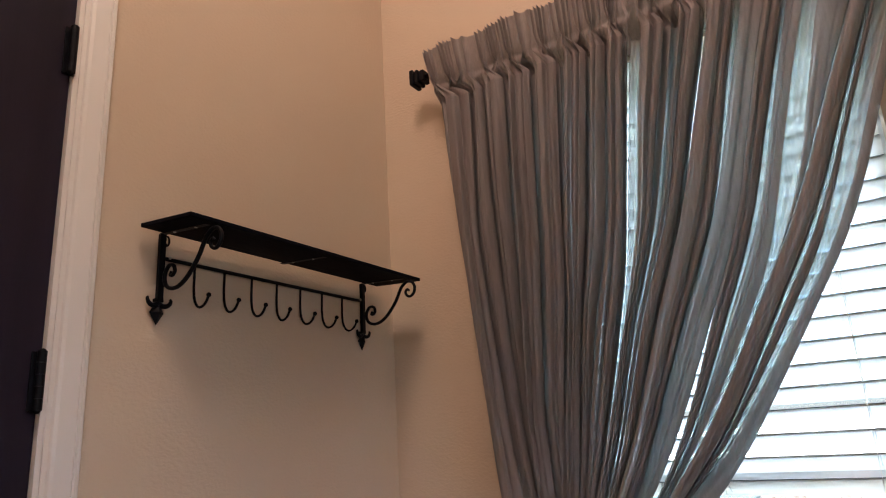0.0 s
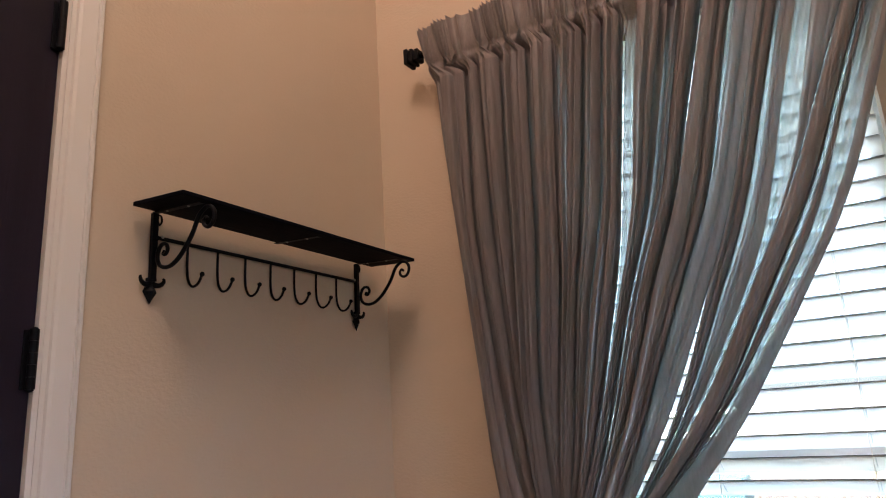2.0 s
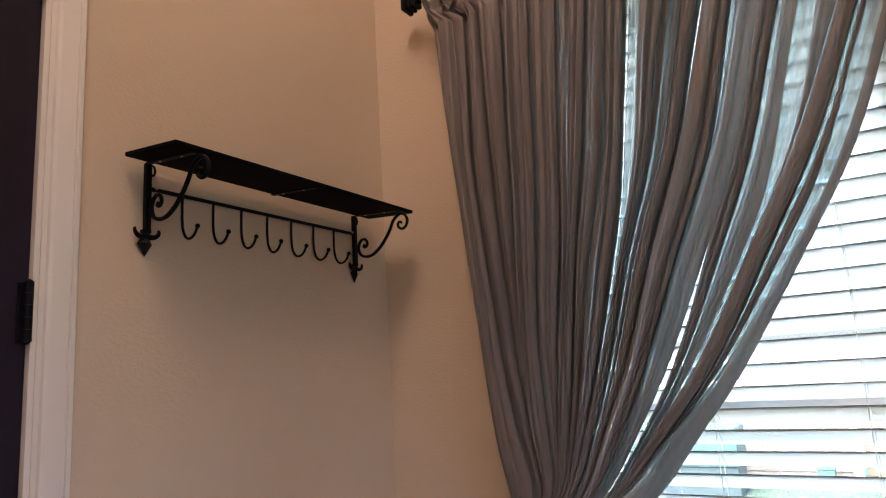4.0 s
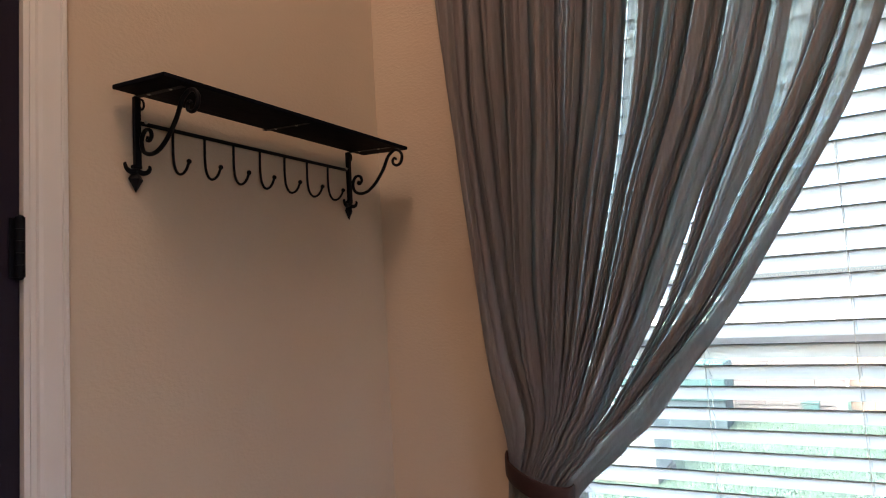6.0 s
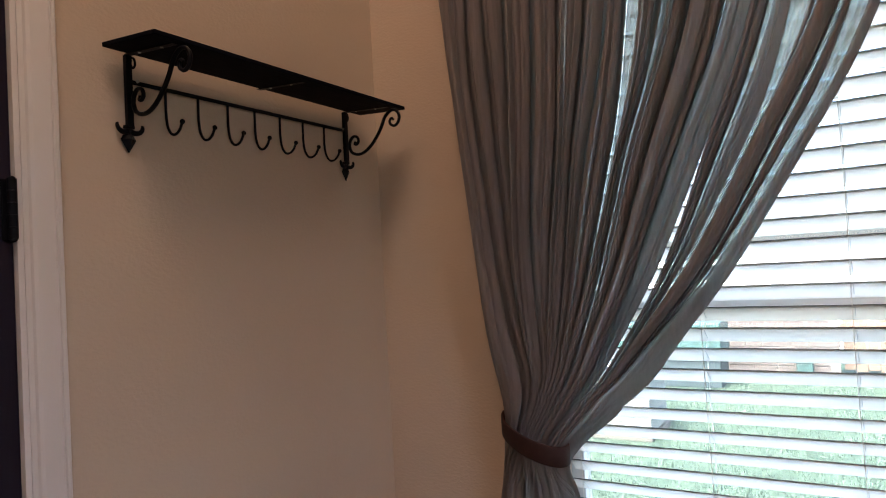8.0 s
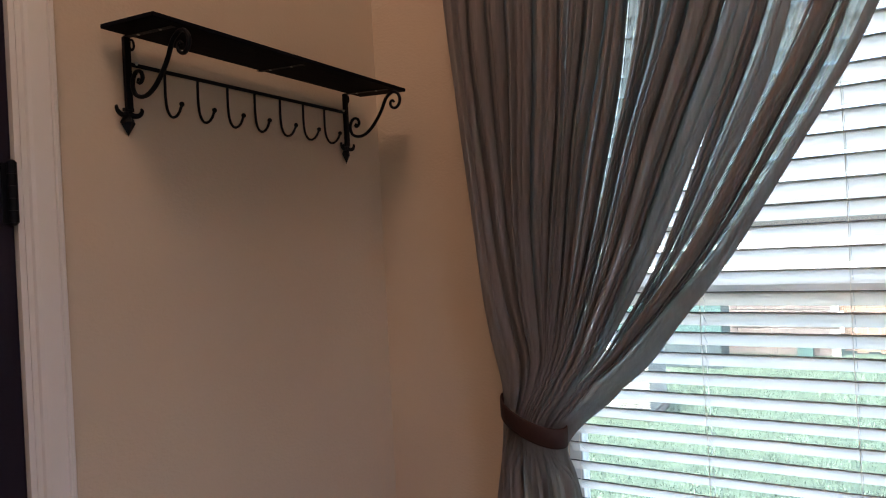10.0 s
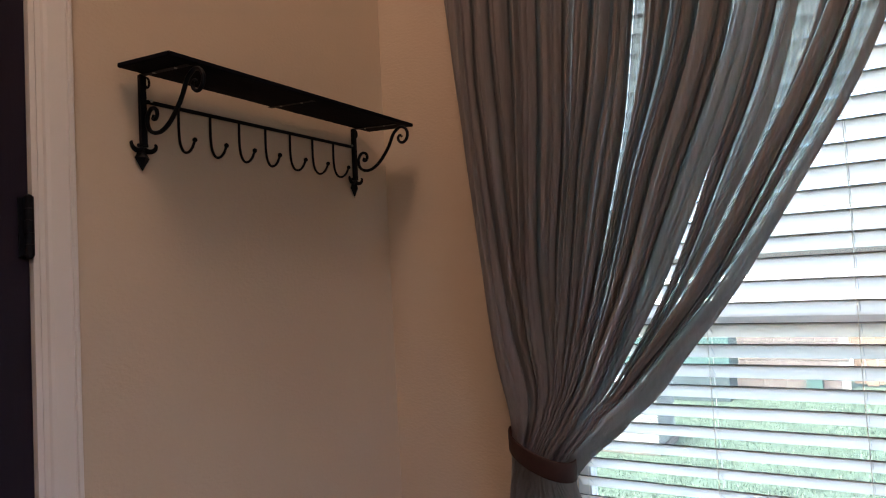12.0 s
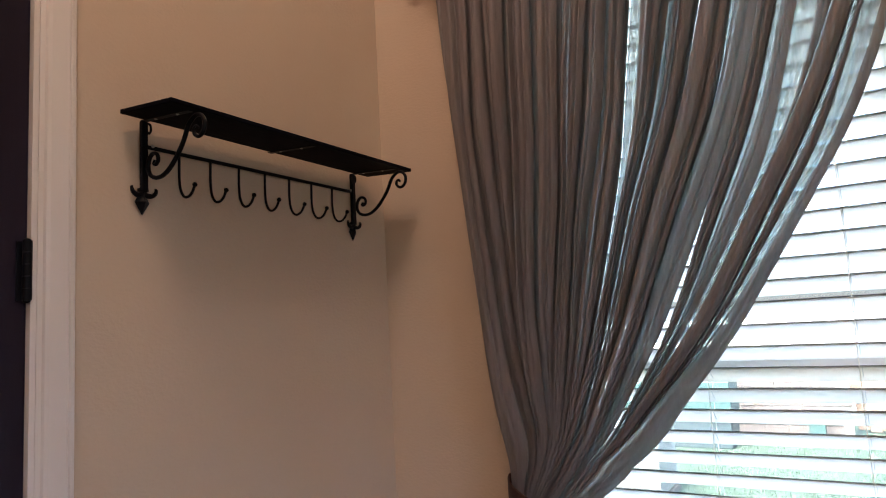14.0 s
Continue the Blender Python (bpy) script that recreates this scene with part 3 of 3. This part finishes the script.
def curtain_mesh():
    zs = np.concatenate([np.linspace(Z_TOP, Z_PINCH - 0.06, 40), np.linspace(Z_PINCH - 0.075, 1.12, 84), np.linspace(1.11, 0.90, 22), np.linspace(0.885, Z_HEM, 24)])
    rng = np.random.default_rng(5)
    leans = [rng.uniform(-0.55, 0.55) for _ in STRIPS]
    spans, rows, apart = 25, [], []
    for kind, *_ in STRIPS:
        count = FACE[kind] + (3 * len(BEHIND[kind]) - 2 if kind in BEHIND else 0)
        apart += [kind == "slit"] + [False] * (count - 1)
    even = np.linspace(0, 1, len(STRIPS) + 1)
    for z in zs:
        x0, x1 = spread(LEFT, z), spread(RIGHT, z)
        width = x1 - x0
        below = np.clip((0.985 - z) / 0.10, 0, 1)
        low = float(np.clip((1.55 - z) / 0.35, 0, 1)) * (1 - below)
        tied = math.exp(-(((z - Z_TIE) / 0.14) ** 2))
        at, s, d, hs = 0.0, [], [], []
        for i, (kind, line, grooves) in enumerate(STRIPS):
            to = eased(max(z, 1.12), line)
            to = to * (1 - below) + even[i + 1] * below
            to = max(to, at)
            a, depth, used = strip_path(kind, grooves, leans[i], (to - at) * width, low)
            s.append(at + a * (to - at))
            d.append(depth)
            hs.append(at + used * (to - at))
            at = to
        s, d, hs = np.concatenate(s), np.concatenate(d), np.concatenate(hs)
        # gathered heading: tucks fan out upwards from each pinch, with a flat stretch between
        head = np.clip((z - (Z_PINCH - 0.055)) / 0.055, 0, 1)
        head = head * head * (3 - 2 * head)
        up = np.clip((z - Z_PINCH) / (Z_TOP - Z_PINCH), 0, 1)
        warp = hs + 0.008 * np.sin(hs * 31) + 0.004 * np.sin(hs * 83)
        cell = np.floor(np.clip(warp, 0, 0.9999) * spans)
        loc = np.clip((warp * spans - cell - 0.5 - 0.14 * np.sin(cell * 2.3)) * 2, -1, 1)
        pinch = math.exp(-(((z - Z_PINCH) / 0.013) ** 2))
        draw = 0.55 * pinch + 0.30 * (1 - up) ** 1.2
        fan = np.clip(1.2 - np.abs(loc), 0, 1)
        hs = hs - draw * loc / (2 * spans) * fan
        tuck = (1 - np.abs(np.sin((1.7 + 0.7 * np.sin(cell * 1.9)) * np.pi * loc + cell * 1.7))) ** 1.4
        heading = 0.022 * tuck * np.clip(1.2 - 0.9 * np.abs(loc), 0.10, 1) * (0.85 + 0.1 * up) + 0.004 * (1 - np.abs(loc)) * (1 - up) + 0.006 * np.sin(hs * 37) * up - 0.007 * pinch
        s = s * (1 - head) + hs * head
        # slow sway, fine creases
        sway = np.array([noise.noise((q * 9, z * 1.3, 3.0)) for q in s])
        fine = np.array([noise.noise((q * 48, z * 2.6, 9.0)) for q in s])
        crease = np.array([(1 - abs(noise.noise((q * 42 + z * 1.5, z * 2.6, 5.0)))) ** 6 for q in s])
        calm = (1 - head) * float(np.clip(width / 1.0, 0.25, 1))
        gather = math.exp(-max(Z_PINCH - z, 0) / 0.10)
        d = d * (1 - 0.55 * tied) * (1 - head) * (1 - 0.35 * gather) + heading * head
        d = d + (0.011 * sway + (0.0030 + 0.004 * gather) * fine - 0.0028 * crease) * calm
        # loose broad folds below the tie
        wave = np.clip(s, 0, 1) * 3.4 + 0.25 * np.sin(z * 4) + 0.1
        d = d * (1 - 0.93 * below) + below * (0.030 * np.abs(np.sin(np.pi * wave)) ** 0.7 - 0.012 + 0.004 * np.sin(wave * 17))
        belly = 0.028 * tied * (1 - (2 * np.clip(s, 0, 1) - 1) ** 2)
        y = ROD_Y + 0.018 - d - belly - (0.043 + 0.026 * up) * head
        rows.append(np.stack([x0 + width * s, y, z + 0.05 * tied * (0.5 - np.clip(s, 0, 1)) + (0.0015 * tuck - 0.004 * np.cos(hs * 37)) * head * up], -1))
    verts = np.array(rows)
    n, k = verts.shape[:2]
    idx = np.arange(n * k).reshape(n, k)
    faces = np.stack([idx[:-1, :-1], idx[1:, :-1], idx[1:, 1:], idx[:-1, 1:]], -1)
    keep = np.ones((n - 1, k - 1), bool)
    keep[np.ix_((zs[:-1] < Z_PINCH - 0.09) & (zs[:-1] > 1.10), np.array(apart)[:-1])] = False
    faces = faces[keep]
    rows_up = int(np.sum(zs > Z_PINCH - 0.05))
    made = []
    for name, cloth_mat, choice in (("heading", HEADER, np.nonzero(keep)[0] < rows_up), ("drape", CLOTH, np.nonzero(keep)[0] >= rows_up)):
        used, corners = np.unique(faces[choice], return_inverse=True)
        me = bpy.data.meshes.new(name)
        me.from_pydata(verts.reshape(-1, 3)[used].tolist(), [], corners.reshape(-1, 4).tolist())
        me.materials.append(cloth_mat)
        me.polygons.foreach_set("use_smooth", [True] * len(me.polygons))
        made.append(me)
    return made


curtain = thing("curtain", "thin grey taffeta curtain with gathered heading, tied back", "curtain")
heading_mesh, drape_mesh = curtain_mesh()
part("heading", heading_mesh, HEADER, curtain, "stiffened gathered grey heading")
part("drape", drape_mesh, CLOTH, curtain)


def tie_mesh():
    """A leather band round the gathered curtain, higher at the wall side."""
    bm = bmesh.new()
    n, rings = 56, []
    for i in range(n):
        w = 2 * math.pi * i / n
        cx, sy = math.cos(w), math.sin(w)
        x = 0.496 + 0.081 * cx
        y = -0.098 - (0.054 if sy > 0 else 0.032) * sy
        zc = 1.025 - 0.034 * cx - 0.011 * max(sy, 0)
        h = 0.0235
        nx, ny = cx / 0.081, -sy / 0.054
        l = math.hypot(nx, ny)
        nx, ny = nx / l, ny / l
        rings.append([bm.verts.new((x + nx * o, y + ny * o, zc + v)) for o, v in ((0.0, -h), (0.002, -h - 0.0005), (0.0035, -h + 0.003), (0.0035, h - 0.003), (0.002, h + 0.0005), (0.0, h))])
    for r0, r1 in zip(rings, rings[1:] + rings[:1]):
        for k in range(6):
            bm.faces.new((r0[k], r0[(k + 1) % 6], r1[(k + 1) % 6], r1[k]))
    return mesh_of("band", bm, LEATHER, True)


tie = thing("curtain_tieback", "dark brown leather tieback band round the curtain", "tieback", (0, 0, 0))
part("band", tie_mesh(), LEATHER, tie)
hook_line = smooth_line([(0.40, -0.0, 1.058), (0.40, -0.03, 1.058), (0.402, -0.06, 1.056), (0.406, -0.085, 1.055)], 4)
part("wall_hook", tube(bmesh.new(), hook_line, 0.004, 8), IRON, tie, smooth=True)

# ---------------------------------------------------------------- garden seen between the slats
GZ = -0.30
bm = bmesh.new()
bmesh.ops.create_grid(bm, x_segments=4, y_segments=4, size=3000)
for v in bm.verts:
    v.co.z = GZ
tagged(part("ground", bm, GRASS), "green mown lawn beyond the window", "ground", kind="structure")

unit = thing("air_conditioner", "pale grey louvred air conditioner on concrete pad", "air conditioner", (-0.98, 5.3, GZ))
part("pad", boxes(((-0.40, -0.34, 0), (0.39, 0.38, 0.06)), bevel=0.01), CONCRETE, unit)
part("body", boxes(((-0.36, -0.30, 0.06), (0.36, 0.34, 0.62)), bevel=0.01), FINS, unit, "grey cooling fins")
LOUVRE = mesh_of("louvre", boxes(((-0.37, -0.325, 0), (0.375, -0.302, 0.009)), ((0.362, -0.3015, 0), (0.375, 0.335, 0.009))), METALWHITE)
for i in range(26):
    part("louvre", LOUVRE, METALWHITE, unit).location = (0, 0, 0.08 + i * 0.0206)
part("lid", boxes(((-0.375, -0.335, 0.621), (0.375, 0.355, 0.66)), bevel=0.008), METALWHITE, unit)

box = thing("utility_box", "dark teal utility box standing on the lawn", "utility box", (-1.10, 8.2, GZ))
part("body", boxes(((-0.80, -0.3, 0), (0.66, 0.3, 0.36)), bevel=0.015), NAVY_SHADE, box, "steel body, its shade coloured dark navy")
part("lid", boxes(((-0.83, -0.33, 0.361), (0.68, 0.33, 0.86)), bevel=0.02), TEAL, box)

garden_wall = thing("wall_garden", "low pale pinkish stone garden wall", "wall", (0, 9.3, GZ), kind="structure")
part("mortar", boxes(((-2.16, -0.085, 0), (0.88, 0.1, 0.775))), MORTAR, garden_wall)
STONES = [mesh_of("stone", boxes(((0.006, -0.1, 0.006), (w - 0.006, -0.084, 0.124)), bevel=0.008), STONE) for w in (0.22, 0.30, 0.38)]
for r in range(6):
    x = -2.16
    while x < 0.60:
        k = random.randrange(3)
        w = min((0.22, 0.30, 0.38)[k], 0.88 - x)
        part("stone", STONES[k], STONE, garden_wall).location = (x, random.uniform(-0.008, 0.006), 0.129 * r)
        x += w
meter = thing("meter_box", "small teal meter box before the stone wall", "meter box", (0.46, 9.0, GZ))
part("body", boxes(((-0.10, -0.10, 0), (0.10, 0.10, 0.20)), bevel=0.015), TEAL, meter)
part("lid", boxes(((-0.11, -0.11, 0.201), (0.11, 0.11, 0.23)), bevel=0.008), TEAL, meter)
fence = thing("fence", "orange brown cedar board fence", "fence", (-0.76, 9.5, GZ))
BOARD = mesh_of("board", boxes(((-0.068, -0.010, 0.03), (0.068, 0.010, 0.86)), bevel=0.003), FENCEWOOD)
for i in range(26):
    part("board", BOARD, FENCEWOOD, fence).location = (1.75 + 0.143 * i, random.uniform(-0.004, 0.004), random.uniform(-0.02, 0.02))
part("rail", boxes(((1.6, 0.012, 0.2), (5.4, 0.05, 0.29)), ((1.6, 0.012, 0.6), (5.4, 0.05, 0.69))), FENCEWOOD, fence)

pavement = boxes(((-900, 11.0, GZ), (900, 2900.0, GZ + 0.05)), bevel=0.01)
tagged(part("pavement", pavement, PALE), "pale concrete driveway beyond the garden", "pavement", kind="structure")
FARX = 1.9
far_fence = thing("fence", "reddish brown board fence far across the drive", "fence", (FARX, 19.0, GZ + 0.05))
FAR_BOARD = mesh_of("board", boxes(((-0.070, -0.010, 0.0), (0.070, 0.010, 1.60)), bevel=0.004), FARWOOD)
for i in range(60):
    part("board", FAR_BOARD, FARWOOD, far_fence).location = (0.148 * i, random.uniform(-0.006, 0.006), random.uniform(-0.03, 0.03))
part("rail", boxes(((-0.1, 0.012, 0.3), (8.9, 0.05, 0.4)), ((-0.1, 0.012, 1.2), (8.9, 0.05, 1.3))), FARWOOD, far_fence)

# lawn blades between the house and the garden wall
rng = np.random.default_rng(11)
count = 70000
bx, by = rng.uniform(-3.2, 3.6, count), rng.uniform(1.2, 9.15, count)
keep = ~((bx > -1.42) & (bx < -0.55) & (by > 4.9) & (by < 5.75)) & ~((bx > -1.95) & (bx < -0.38) & (by > 7.85) & (by < 8.6))
bx, by = bx[keep], by[keep]
turn, tall, lean = rng.uniform(0, math.pi, bx.size), rng.uniform(0.015, 0.045, bx.size), rng.uniform(-0.022, 0.022, (bx.size, 2))
wide = rng.uniform(0.003, 0.006, bx.size)
base = np.stack([bx, by, np.full(bx.size, GZ - 0.004)], -1)
across = np.stack([np.cos(turn) * wide, np.sin(turn) * wide, np.zeros(bx.size)], -1)
tip = base + np.stack([lean[:, 0], lean[:, 1], tall], -1)
verts = np.stack([base - across, base + across, tip], 1).reshape(-1, 3)
me = bpy.data.meshes.new("grass")
me.from_pydata(verts.tolist(), [], np.arange(len(verts)).reshape(-1, 3).tolist())
me.materials.append(BLADES)
tagged(new("grass", me), "uneven green lawn grass blades outside the window", "grass", kind="stuff")
